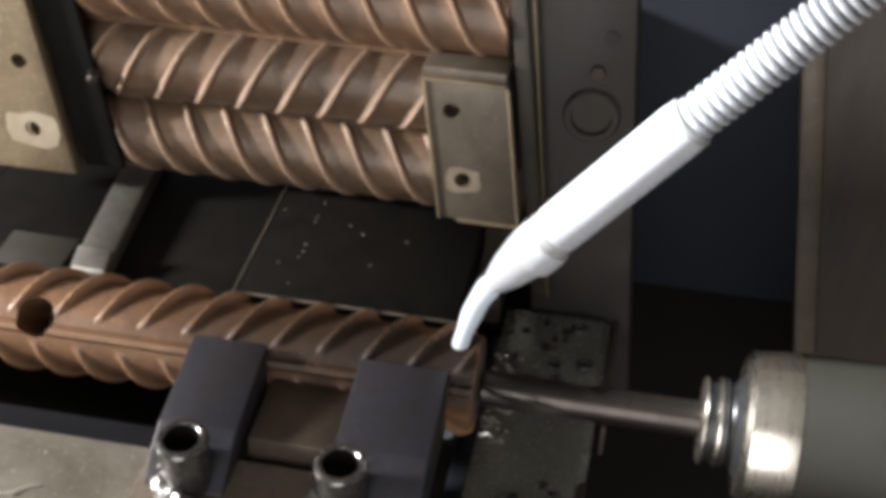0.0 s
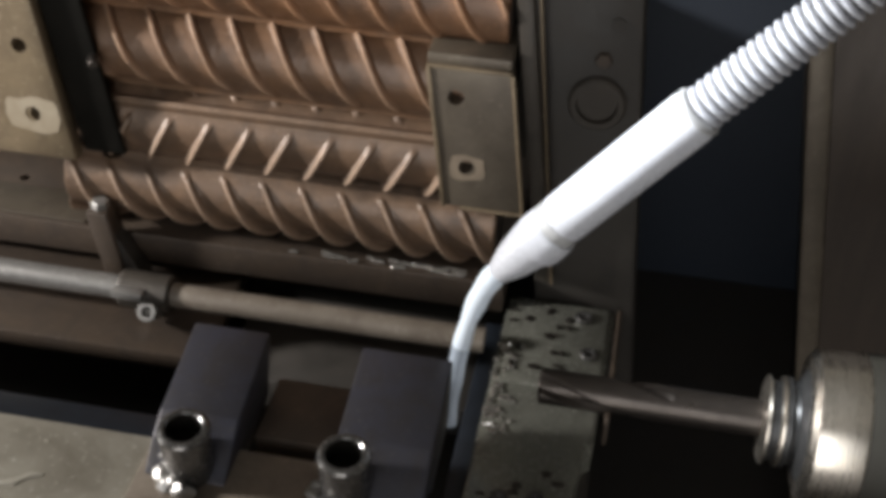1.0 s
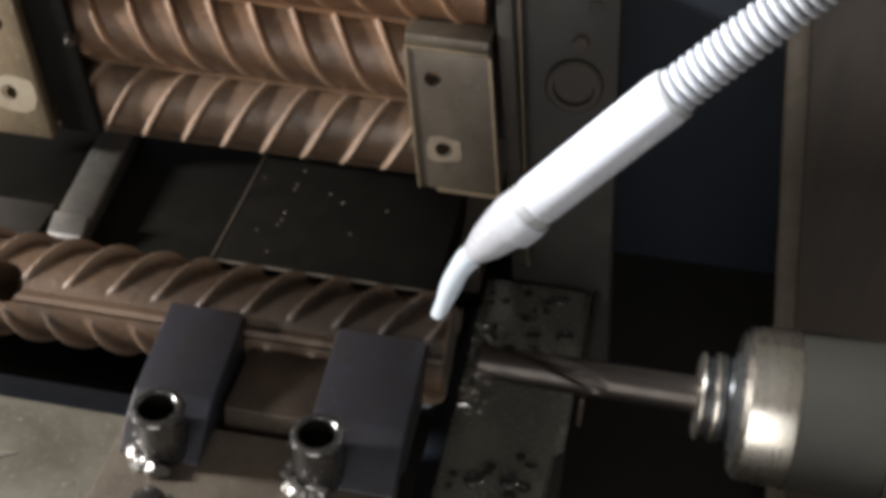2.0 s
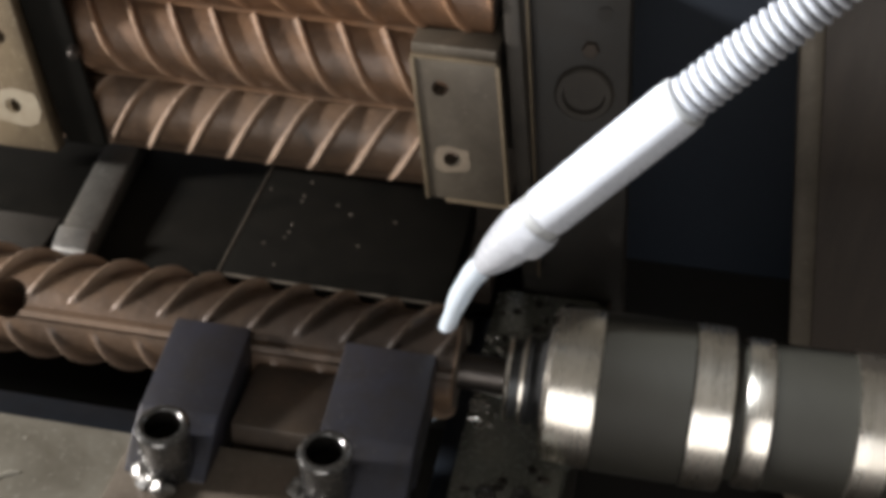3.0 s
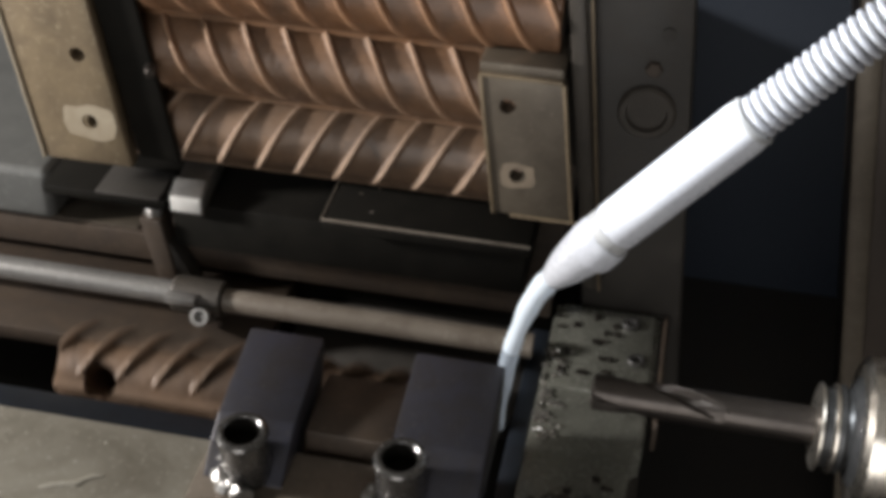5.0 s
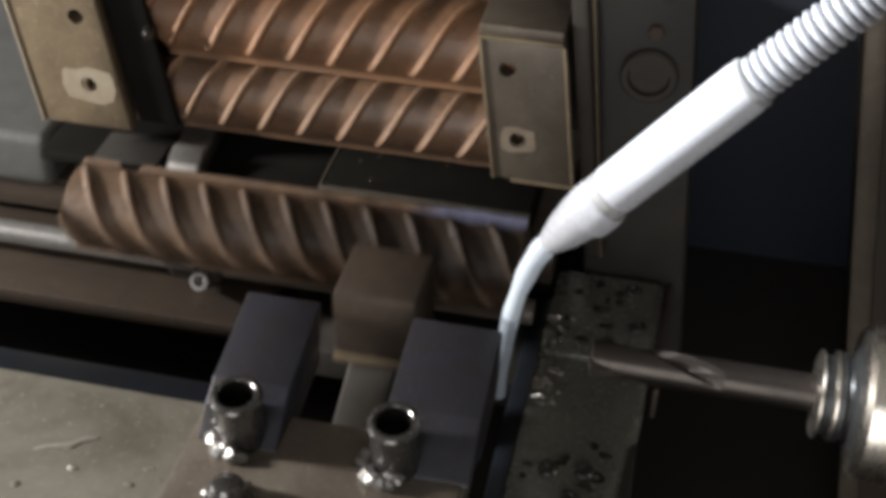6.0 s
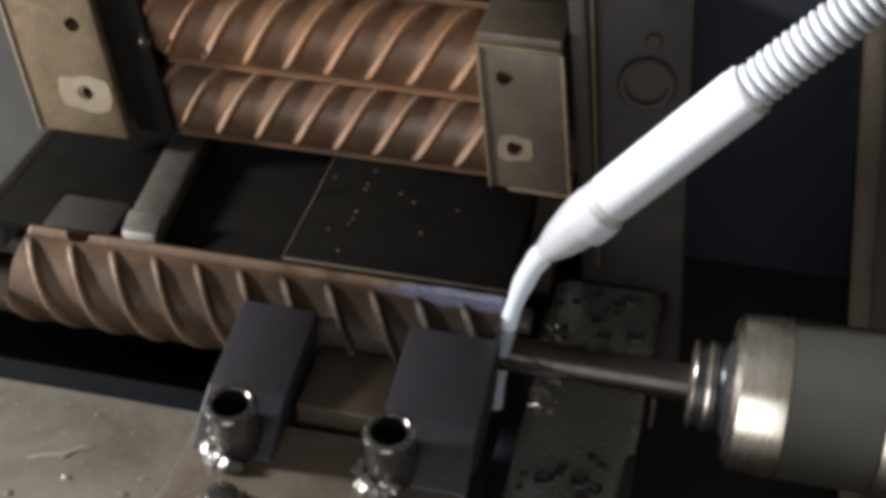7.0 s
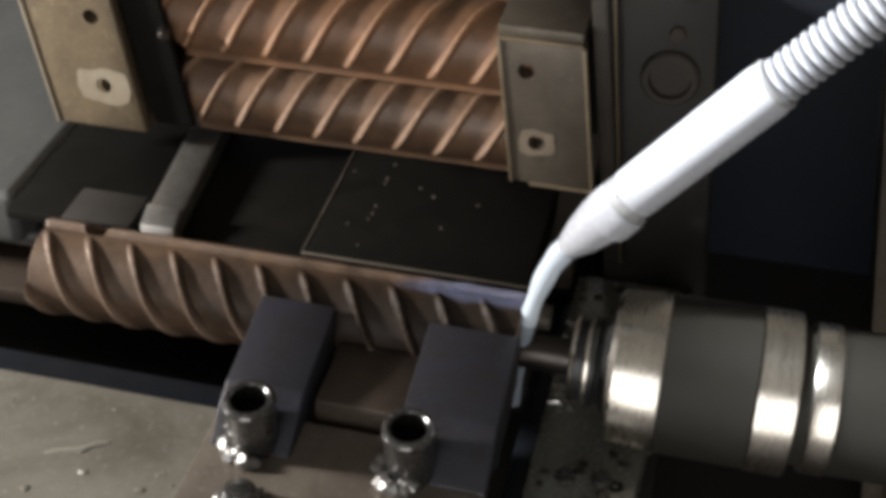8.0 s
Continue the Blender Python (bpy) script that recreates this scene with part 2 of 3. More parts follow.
def lump(bm, centre, size, seed, sub=2):
    own = bmesh.new()
    bmesh.ops.create_icosphere(own, subdivisions=sub, radius=1)
    for v in own.verts:
        k = 1 + 0.35 * noise.noise(v.co * 1.7 + Vector((seed * 3.1, seed, -seed)))
        v.co = Vector(centre) + Vector([v.co[i] * size[i] * k for i in range(3)])
    return join(bm, own)


# ---- the place ----
def build_room():
    def slab(name, lo, hi, mat, label):
        solid(name, box(lo, hi, 0), mat, label, "wall" if "wall" in name else name, kind="structure")
    slab("floor", (-3.2, -3.2, -1.0), (3.2, 2.2, -0.9), CONCRETE, "bare grey concrete workshop floor")
    slab("wall_north", (-3.2, 2.0, -0.9), (3.2, 2.2, 2.5), PLASTER, "plain dim plaster workshop wall")
    slab("wall_east", (3.0, -3.2, -0.9), (3.2, 2.0, 2.5), PLASTER, "plain dim plaster workshop wall")
    slab("wall_west", (-3.2, -3.2, -0.9), (-3.0, 2.0, 2.5), PLASTER, "plain dim plaster workshop wall")
    slab("wall_south_1", (-3.0, -3.2, -0.9), (-0.9, -3.0, 2.5), PLASTER, "plain plaster workshop wall beside the open door")
    slab("wall_south_2", (0.9, -3.2, -0.9), (3.0, -3.0, 2.5), PLASTER, "plain plaster workshop wall beside the open door")
    slab("wall_south_3", (-0.9, -3.2, 1.9), (0.9, -3.0, 2.5), PLASTER, "plain plaster workshop wall over the open door")
    slab("ceiling", (-3.2, -3.2, 2.5), (3.2, 2.2, 2.6), PLASTER, "plain dim workshop ceiling")


def build_bed():
    bed = thing("machine_bed", "dark oily steel bed under the rod feeder", "machine")
    part("base", box((-0.7, -0.3, -0.9), (0.7, 0.6, -0.26), 0.004), BLACK, bed)
    part("chip_tray", box((-0.45, -0.29, -0.258), (0.45, 0.1, -0.25), 0.001), DARK, bed)
    ob = part("bed_plate", box((-0.45, 0.080, -0.037), (0.078, 0.40, -0.0210), 0.0012), BROWN, bed, "oil-browned steel bed plate")
    carve(ob, [lathe([(-0.02, 0.0026), (0.01, 0.0026)], 20, m=Matrix.Translation((-0.161, 0.111, -0.020)) @ UP)])
    part("wear_plate", box((-0.45, 0.0815, -0.0212), (-0.118, 0.104, -0.0196), 0.0006), DULL, bed, "rubbed steel wear strip")
    part("bed_support", box((-0.45, 0.095, -0.25), (0.078, 0.40, -0.037), 0.001), BLACK_AND_SHADE, bed)
    part("ledge", box((-0.45, 0.029, -0.054), (-0.045, 0.094, -0.045), 0.0025), BROWN, bed)
    part("ledge", box((-0.040, 0.034, -0.072), (0.075, 0.094, -0.056), 0.0015), BLACK, bed)
    part("front_rail", box((-0.45, -0.0535, -0.11), (-0.031, -0.0360, -0.0135), 0.002), TROUGH, bed, "blue-grey coolant-wet rail")
    bm = lathe([(-0.45, 0.0055), (-0.0895, 0.0055)], 32, m=Matrix.Translation((0, 0.053, -0.031)))
    part("guide_shaft", bm, FINGER, bed, "bright round guide shaft")
    bm = lathe([(-0.066, 0.0055), (0.074, 0.0055)], 32, m=Matrix.Translation((0, 0.053, -0.031)))
    part("guide_shaft", bm, STAINED, bed, "oil-stained round guide shaft")
    part("post", box((-0.1030, 0.0670, -0.045), (-0.0930, 0.0790, -0.003), 0.001, lean=0.16), BROWN, bed)
    bm = box((-0.0935, 0.0690, -0.044), (-0.0830, 0.0780, -0.016), 0.0008)
    for v in bm.verts:
        v.co.x -= max(0.0, v.co.x + 0.094) * (v.co.z + 0.044) / 0.031 + 0.16 * (v.co.z + 0.044)
    part("gusset", bm, BLACK, bed)
    bm = lathe([(-0.001, 0.0042), (0.0028, 0.0042), (0.0034, 0.0034)], 6, m=Matrix.Translation((-0.1045, 0.0730, -0.0030)) @ UP)
    part("post_bolt", bm, FINGER, bed, "worn bright hexagon bolt head")
    part("clamp_lug", box((-0.0905, 0.0415, -0.0285), (-0.0760, 0.0470, -0.0245), 0.0008), FINGER, bed, "rubbed bright clamp lug")
    bm = lathe([(-0.090, 0.0075), (-0.0885, 0.0085), (-0.0672, 0.0085), (-0.066, 0.0075)], 32, m=Matrix.Translation((0, 0.053, -0.031)))
    part("shaft_collar", bm, DARK, bed)
    bm = lathe([(0, 0.0045), (0.010, 0.0045), (0.0105, 0.004), (0.0105, 0.0025), (0.005, 0.0025)], 20, m=Matrix.Translation((-0.0745, 0.050, -0.039)) @ Matrix.Rotation(radians(146), 4, "X") @ BACK)
    part("collar_screw", bm, FINGER, bed, "small socket screw")
    bm = bmesh.new()
    for i in range(26):
        x = random.uniform(-0.02, 0.062)
        own = box((-random.uniform(0.001, 0.005), -0.0006, 0), (random.uniform(0.001, 0.005), 0.0006, 0.0012), 0.0002, seg=1)
        own.transform(pose(x, 0.0815 + random.uniform(-0.0005, 0.004), -0.0210, 0, random.uniform(-8, 8), random.uniform(-12, 12)))
        bm = join(bm, own)
    solid("swarf", bm, CHIP, "bright steel chips on the edge of the bed", "swarf", kind="stuff")


def build_magazine():
    lean = 0.125

    mag = thing("rod_magazine", "worn brown steel magazine holding a stack of ribbed bars", "magazine")
    part("back_plate", box((-0.16, 0.1175, 0.022), (0.092, 0.1235, 0.24), 0.001), DARK, mag, "dark steel back plate")

    def plate(name, x0, x1, z0, z1, holes, label, mat=BRACKET):
        body = part(name, box((x0, 0.068, z0), (x1, 0.076, z1), 0.0012, lean=lean), mat, mag, label)
        cut = []
        for hx, hz in holes:
            cut.append(lathe([(-0.01, 0.0034), (0.02, 0.0034)], 24, m=Matrix.Translation((hx, 0.068, hz)) @ BACK))
        return carve(body, cut)

    def patch(parent, hx, hz, rx, rz, seed, mat=None):
        bm = bmesh.new()
        outer, inner, n = [], [], 40
        for i in range(n):
            a = 2 * math.pi * i / n
            k = 1 + 0.22 * noise.noise(Vector((math.cos(a) * 1.3, math.sin(a) * 1.3, seed)))
            sq = max(abs(math.cos(a)), abs(math.sin(a))) ** -0.5
            outer.append(bm.verts.new((hx + rx * k * sq * math.cos(a), 0.0677, hz + rz * k * sq * math.sin(a))))
            inner.append(bm.verts.new((hx + 0.0035 * math.cos(a), 0.0677, hz + 0.0035 * math.sin(a))))
        for i in range(n):
            bm.faces.new((outer[i], outer[(i + 1) % n], inner[(i + 1) % n], inner[i]))
        part("worn_patch", bm, mat or PATCH, parent, "ground bright patch round the hole")

    left = plate("guide_plate", -0.150, -0.1095, 0.0235, 0.150, [(-0.1271, 0.0774), (-0.1242, 0.0454)], "upright worn steel guide plate with two bolt holes")
    patch(left, -0.1262, 0.0452, 0.0125, 0.0085, 3.0)
    part("rim", box((-0.1512, 0.0672, 0.0235), (-0.1498, 0.0690, 0.150), 0.0004, lean=lean), PATCH, left, "rubbed bright edge of the plate")
    part("flange", box((-0.1215, 0.0765, 0.028), (-0.108, 0.140, 0.150), 0.001, lean=lean), BROWN, left)
    # black strip added as the guide plate's shadow over the bar ends
    part("spacer", box((-0.108, 0.0735, 0.026), (-0.0895, 0.0765, 0.150), 0.001, lean=0.15), BLACK_AND_SHADE, left)
    pin = Vector((-0.0975, 0.0735, 0.0725))
    part("pin", lathe([(0, 0.0024), (0.005, 0.0024), (0.0058, 0.0016)], 16, m=Matrix.Translation(pin) @ Matrix.Rotation(radians(-70), 4, "Z")), SCREWED, left, "dull steel pin")
    right = plate("magazine_bracket", 0.0515, 0.0845, 0.0262, 0.0915, [(0.0547, 0.0779), (0.0597, 0.0465)], "worn brown steel bracket with two bolt holes", DULL)
    patch(right, 0.0605, 0.0462, 0.0075, 0.006, 8.0, WORN)
    part("top_lip", box((0.0428, 0.0685, 0.0916), (0.0760, 0.100, 0.0965), 0.001), DULL, right)
    part("rim", box((0.0505, 0.0672, 0.0262), (0.0522, 0.0690, 0.0905), 0.0004, lean=lean), BRACKET, right, "rubbed bright edge of the bracket")
    part("rim", box((0.0838, 0.0672, 0.0262), (0.0852, 0.0690, 0.0905), 0.0004, lean=lean), BRACKET, right, "rubbed bright edge of the bracket")
    part("rim", box((0.0428, 0.0672, 0.0905), (0.0760, 0.0690, 0.0920), 0.0004), BRACKET, right, "rubbed bright edge of the bracket")
    part("side_wall", box((0.0870, 0.0765, 0.022), (0.0935, 0.150, 0.200), 0.001, lean=lean), DARK, right)
    part("rim", box((0.0590, 0.0672, 0.0255), (0.0930, 0.0690, 0.0268), 0.0004, m=Matrix.Translation((-0.0005, 0, 0))), BRACKET, right, "rubbed bright edge of the bracket")


def build_headstock():
    head = thing("headstock_plate", "dark upright machine plate with boss and bolts", "machine")
    part("plate", box((0.0965, 0.092, -0.10), (0.142, 0.110, 0.155), 0.002, lean=0.09), BLACK, head)
    part("flange", box((0.0905, 0.084, -0.02), (0.0985, 0.100, 0.155), 0.002, lean=0.11), DARK, head)
    bm = lathe([(0, 0.0118), (0.003, 0.0118), (0.004, 0.0108), (0.004, 0.0085), (0.0015, 0.0080), (0.0015, 0.001)], 40, m=Matrix.Translation((0.1088, 0.0925, 0.0700)) @ Matrix.Rotation(radians(-90), 4, "Z"))
    part("boss", bm, DARK, head)
    bm = lathe([(0, 0.0035), (0.0025, 0.0035), (0.003, 0.003)], 6, m=Matrix.Translation((0.1095, 0.0925, 0.0895)) @ Matrix.Rotation(radians(-90), 4, "Z"))
    part("bolt", bm, BROWN, head)
    bm = lathe([(0, 0.003), (0.0015, 0.003)], 20, m=Matrix.Translation((0.1137, 0.0925, 0.105)) @ Matrix.Rotation(radians(-90), 4, "Z"))
    part("plug", bm, BLACK, head)
    part("rubbed_edge", box((0.0978, 0.0832, -0.02), (0.0990, 0.0846, 0.155), 0.0004, lean=0.11), BRACKET, head, "rubbed bare edge")
    part("rubbed_edge", box((0.0900, 0.0832, 0.0), (0.0909, 0.0846, 0.155), 0.0003, lean=0.13), BROWN, head, "rubbed bare edge")
    col = thing("machine_column", "brown-painted upright machine column", "column")
    part("column", box((0.2537, 0.150, -0.26), (0.50, 0.30, 0.16), 0.004, lean=0.16), COLUMN, col)
    part("edge_strip", box((0.2472, 0.146, -0.26), (0.2580, 0.152, 0.16), 0.0015, lean=0.16), DULL, col, "bare steel edge strip")
    solid("backdrop", box((-0.6, 0.42, -0.26), (0.7, 0.43, 0.12), 0.001), NAVY, "black sheet metal cover behind the machine", "cover", kind="structure")


def build_table():
    table = thing("work_table", "grey worn steel clamp table with weld spatter", "table")
    part("plate", box((-0.50, -0.295, -0.021), (0.069, -0.0545, -0.006), 0.0012), TABLE, table)
    part("clamp_base", box((-0.0310, -0.2200, -0.0066), (0.0685, -0.0552, -0.0042), 0.0010), STAINED, table, "brown-stained steel base plate")
    part("skirt", box((-0.50, -0.295, -0.25), (0.069, -0.29, -0.021), 0.001), BLACK, table)
    # a wandering weld bead
    bead = [(-0.083, -0.0905), (-0.079, -0.0885), (-0.075, -0.0868), (-0.0715, -0.0862), (-0.069, -0.0835), (-0.0665, -0.0815), (-0.063, -0.0805)]
    bm = tube([(x, y, -0.006) for x, y in bead], [0.0006, 0.0014, 0.0010, 0.0016, 0.0011, 0.0015, 0.0006], 12)
    for v in bm.verts:
        v.co.z = -0.006 + (v.co.z + 0.006) * 0.6
    part("weld_bead", bm, TABLE, table)
    bm = bmesh.new()
    for i in range(40):
        x, y = random.uniform(-0.14, -0.03), random.uniform(-0.16, -0.051)
        s = random.choice((0.0004, 0.0006, 0.0012))
        bm = lump(bm, (x, y, -0.006), (s * random.uniform(1, 2), s * 1.2, s * 0.7), i, 1)
    tagged(part("spatter", bm, TABLE, table), kind="stuff")


def cap_screw(parent, x, y, z, seed):
    """A socket head screw standing on its welded collar."""
    at = Matrix.Translation((x, y, z)) @ Matrix.Rotation(radians(4), 4, "X") @ UP
    bm = lathe([(-0.0170, 0.0088), (-0.0090, 0.0086), (-0.0020, 0.0087), (0.0050, 0.0090), (0.0066, 0.0091)], 40, m=at, caps=False)
    s = part("cap_screw", bm, SCREW, parent, "dark oily socket head screw")
    bm = lathe([(0.0062, 0.0091), (0.0072, 0.0093), (0.0082, 0.0088), (0.0087, 0.0078), (0.0086, 0.0068), (0.0080, 0.0062)], 40, m=at, caps=False)
    part("rim", bm, SCREW, s, "rubbed round rim")
    # the hollow's shade is put into a near-black lining
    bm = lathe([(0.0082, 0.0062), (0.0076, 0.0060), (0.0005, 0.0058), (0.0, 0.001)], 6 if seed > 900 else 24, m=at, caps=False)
    part("socket", bm, BLACK_AND_SHADE, s, "socket coloured near-black for its shade")
    bm = bmesh.new()
    for i in range(9):
        a = radians(165 + 120 * i / 8) + random.uniform(-0.15, 0.15)
        d = 0.0086 + random.uniform(-0.0006, 0.0022)
        bm = lump(bm, (x + d * math.cos(a), y + d * math.sin(a), z - 0.0128 + random.uniform(-0.0015, 0.0012)), (random.uniform(0.0022, 0.0042), random.uniform(0.002, 0.0038), random.uniform(0.002, 0.0038)), seed + i)
    part("weld", bm, FINGER, s, "shiny lumpy weld round the screw")


SCREW = material("oiled_screw_steel", (0.20, 0.195, 0.19), (0.10, 0.097, 0.094), (0.4, 0.38, 0.36), (0.18, 0.34), 0.85, 120, 600, 0.15, 0.9)


def build_jaws():
    for i, (x0, x1, bx) in enumerate(((-0.0280, 0.0012, -0.0125), (0.0370, 0.0710, 0.0438))):
        jaw = thing("clamp_jaw", "blued steel clamp bar bolted to the table", "clamp", "pair of clamp jaws")
        bm = bmesh.new()
        # side outline of the bar: thick tail on the table, tapering nose on the rod
        outline = [(-0.0745, -0.0055), (-0.0740, -0.0040), (-0.0640, 0.0030), (-0.0540, 0.0090), (-0.0145, 0.0164), (-0.0185, 0.0040), (-0.0205, -0.010), (-0.0535, -0.014), (-0.0540, -0.0055)]
        a = [bm.verts.new((x0, y, z)) for y, z in outline]
        b = [bm.verts.new((x1, y, z)) for y, z in outline]
        bm.faces.new(a)
        bm.faces.new(b)
        for k in range(len(outline)):
            q = (k + 1) % len(outline)
            bm.faces.new((a[k], a[q], b[q], b[k]))
        bmesh.ops.bevel(bm, geom=list(bm.edges), offset=0.0009, segments=2, profile=0.5, affect="EDGES")
        part("bar", bm, JAW, jaw)
        cap_screw(jaw, bx, -0.0705, 0.0105, i * 20)
    extra = thing("clamp_stud", "shiny domed nut welded onto the grey table", "nut")
    at = Matrix.Translation((-0.0075, -0.0985, -0.006)) @ UP
    part("dome_nut", lathe([(0, 0.0085), (0.002, 0.0088), (0.004, 0.0080), (0.0045, 0.0068), (0.0085, 0.0064), (0.0110, 0.0046), (0.0120, 0.0015), (0.0121, 0.0002)], 32, m=at), SCREW, extra, "shiny domed nut")
    bm = bmesh.new()
    for i in range(11):
        a = 2 * math.pi * i / 11
        bm = lump(bm, (-0.0075 + 0.0085 * math.cos(a), -0.0985 + 0.0085 * math.sin(a), -0.0055), (0.0030, 0.0028, random.uniform(0.0012, 0.0026)), 60 + i)
    part("weld", bm, FINGER, extra, "shiny lumpy weld")


def build_chip_shelf():
    shelf = thing("chip_shelf", "dark wet steel shelf under the drill with chips", "shelf")
    bm = bmesh.new()
    outline = [(0.0790, -0.075), (0.1180, -0.075), (0.1215, 0.004), (0.1260, 0.006), (0.1285, 0.0905), (0.0800, 0.0905)]
    low, top = [[bm.verts.new((x, y, z)) for x, y in outline] for z in (-0.052, -0.036)]
    bm.faces.new(low)
    bm.faces.new(top)
    for k in range(len(outline)):
        q = (k + 1) % len(outline)
        bm.faces.new((low[k], low[q], top[q], top[k]))
    bmesh.ops.bevel(bm, geom=list(bm.edges), offset=0.0011, segments=2, profile=0.5, affect="EDGES")
    body = part("plate", bm, WET, shelf)
    carve(body, [lathe([(-0.06, 0.0032), (0.0, 0.0032)], 20, m=Matrix.Translation((x, y, -0.03)) @ UP) for x, y in ((0.1185, 0.062), (0.1125, -0.030), (0.0905, 0.050))])
    part("cover_plate", box((0.0835, 0.0335, -0.0366), (0.1255, 0.0890, -0.0338), 0.0007), WET, shelf, "loose wet cover plate")
    for x, y in ((0.1145, 0.0800), (0.1190, 0.0560), (0.0935, -0.0310), (0.1070, -0.0290), (0.1040, -0.0440)):
        z = -0.0338 if y > 0 else -0.036
        part("bolt", lathe([(-0.001, 0.0040), (0.0012, 0.0040), (0.0018, 0.0034), (0.0018, 0.0022), (0.0006, 0.0018)], 20, m=Matrix.Translation((x, y, z)) @ UP), SCREW, shelf, "wet round bolt head")
    part("gutter", box((0.0700, -0.0500, -0.100), (0.0786, 0.0900, -0.052), 0.001), TROUGH, shelf, "blue-grey coolant-wet gutter")
    part("web", box((0.084, -0.05, -0.25), (0.126, 0.080, -0.052), 0.0015), BLACK, shelf)
    part("rib", box((0.1290, 0.020, -0.050), (0.1312, 0.0905, -0.0340), 0.0008), BROWN, shelf, "raised rim of the shelf")
    bm = bmesh.new()
    for i in range(34):
        x = random.uniform(0.084, 0.116)
        y = random.choice((random.uniform(-0.045, -0.012), random.uniform(0.03, 0.085)))
        bm = lump(bm, (x, y, -0.0336 if y > 0.03 else -0.0358), (random.uniform(0.0010, 0.0034), random.uniform(0.0008, 0.0024), random.uniform(0.0006, 0.0016)), i, 1)
    solid("wet_swarf", bm, SCREWED, "wet steel chips lying on the shelf", "swarf", kind="stuff")
    # bright bits added along the shelf's edge in place of its wet glints
    bm = bmesh.new()
    for i in range(46):
        x, y = 0.0805 + abs(random.gauss(0, 0.005)), random.uniform(0.004, 0.060)
        bm = lump(bm, (x, y, -0.0334 if y > 0.034 and x > 0.0835 else -0.0356), (random.uniform(0.0006, 0.0026), random.uniform(0.0006, 0.0020), random.uniform(0.0004, 0.0010)), 80 + i, 1)
    solid("bright_swarf", bm, CHIP, "bright metal bits standing in for wet glints along the shelf edge", "swarf", kind="stuff")


SCREWED = material("oily_drill_steel", (0.075, 0.064, 0.056), (0.040, 0.034, 0.030), None, (0.24, 0.42), 0.8, 90, 500, 0.15, 0.9)
WET = material("wet_dark_steel", (0.19, 0.19, 0.16), (0.095, 0.095, 0.08), (0.30, 0.30, 0.26), (0.14, 0.36), 0.3, 90, 500, 0.6, 0.9, 0.5)


# ---- moving machine parts ----
def build_spindle():
    sp = thing("drill_spindle", "grey drill spindle with bright steel bands", "spindle")
    drill = bmesh.new()
    seg, n = 72, 150
    rings = []
    for i in range(n + 1):
        x = -0.087 + 0.087 * i / n
        flute = min(1, max(0, (-0.036 - x) / 0.014))
        nose = min(1, 0.55 + (x + 0.087) / 0.0016)
        row = []
        for k in range(seg):
            a = 2 * math.pi * k / seg
            g = max(0, math.cos(2 * (a - (x + 0.087) / 0.115 * 2 * math.pi)) - 0.45) / 0.55
            r = 0.0070 * nose * (1 - 0.42 * flute * min(1, g * 1.8))
            row.append(drill.verts.new((x, r * math.cos(a), r * math.sin(a))))
        rings.append(row)
    for a, b in zip(rings, rings[1:]):
        for k in range(seg):
            drill.faces.new((a[k], a[(k + 1) % seg], b[(k + 1) % seg], b[k]))
    drill.faces.new(rings[0])
    drill.faces.new(rings[-1])
    bit = part("drill", drill, SCREWED, sp, "oily fluted twist drill")
    part("ring", lathe([(-0.0030, 0.008), (-0.0028, 0.0154), (-0.0022, 0.0166), (-0.0014, 0.0168), (-0.0010, 0.0160)], 64), BRIGHT, sp, "thin bright ring")
    part("seal_ring", lathe([(-0.0012, 0.008), (-0.0010, 0.0150), (0.0026, 0.0150), (0.0028, 0.010)], 64), RUBBER, sp, "black rubber seal ring")
    part("ring", lathe([(0.0024, 0.010), (0.0026, 0.0160), (0.0032, 0.0170), (0.0042, 0.0170), (0.0046, 0.0162)], 64), BRIGHT, sp, "thin bright ring")
    part("seal_ring", lathe([(0.0044, 0.012), (0.0046, 0.0168), (0.0064, 0.0170), (0.0068, 0.0160)], 64), RUBBER, sp, "black rubber seal ring")
    part("nose", lathe([(0.0064, 0.0150), (0.0090, 0.0160), (0.0112, 0.0200), (0.0120, 0.0215)], 64), RUBBER, sp)
    part("band", lathe([(0.0116, 0.018), (0.0120, 0.0262), (0.0140, 0.0288), (0.0304, 0.0300), (0.0312, 0.0298)], 96), BRIGHT, sp, "bright turned steel band")
    part("body", lathe([(0.0312, 0.0285), (0.0316, 0.0300), (0.0640, 0.0302), (0.0644, 0.029)], 96), GREYBODY, sp)
    part("band", lathe([(0.0644, 0.029), (0.0648, 0.0305), (0.0782, 0.0305), (0.0788, 0.0298), (0.0789, 0.0262)], 96), BRIGHT, sp, "bright turned steel band")
    part("neck", lathe([(0.0788, 0.0258), (0.0836, 0.0258)], 96), GREYBODY, sp, "dark narrow neck")
    part("band", lathe([(0.0832, 0.0250), (0.0835, 0.0272), (0.0845, 0.0278), (0.0924, 0.0280), (0.0930, 0.0272)], 96), BRIGHT, sp, "bright turned steel band")
    part("body", lathe([(0.0928, 0.0272), (0.1218, 0.0272)], 96), GREYBODY, sp)
    part("band", lathe([(0.1218, 0.0262), (0.1220, 0.0280), (0.1338, 0.0280), (0.1342, 0.0262)], 96), BRIGHT, sp, "bright turned steel band")
    part("body", lathe([(0.1342, 0.0275), (0.4200, 0.0275)], 96), GREYBODY, sp)
    return sp, bit


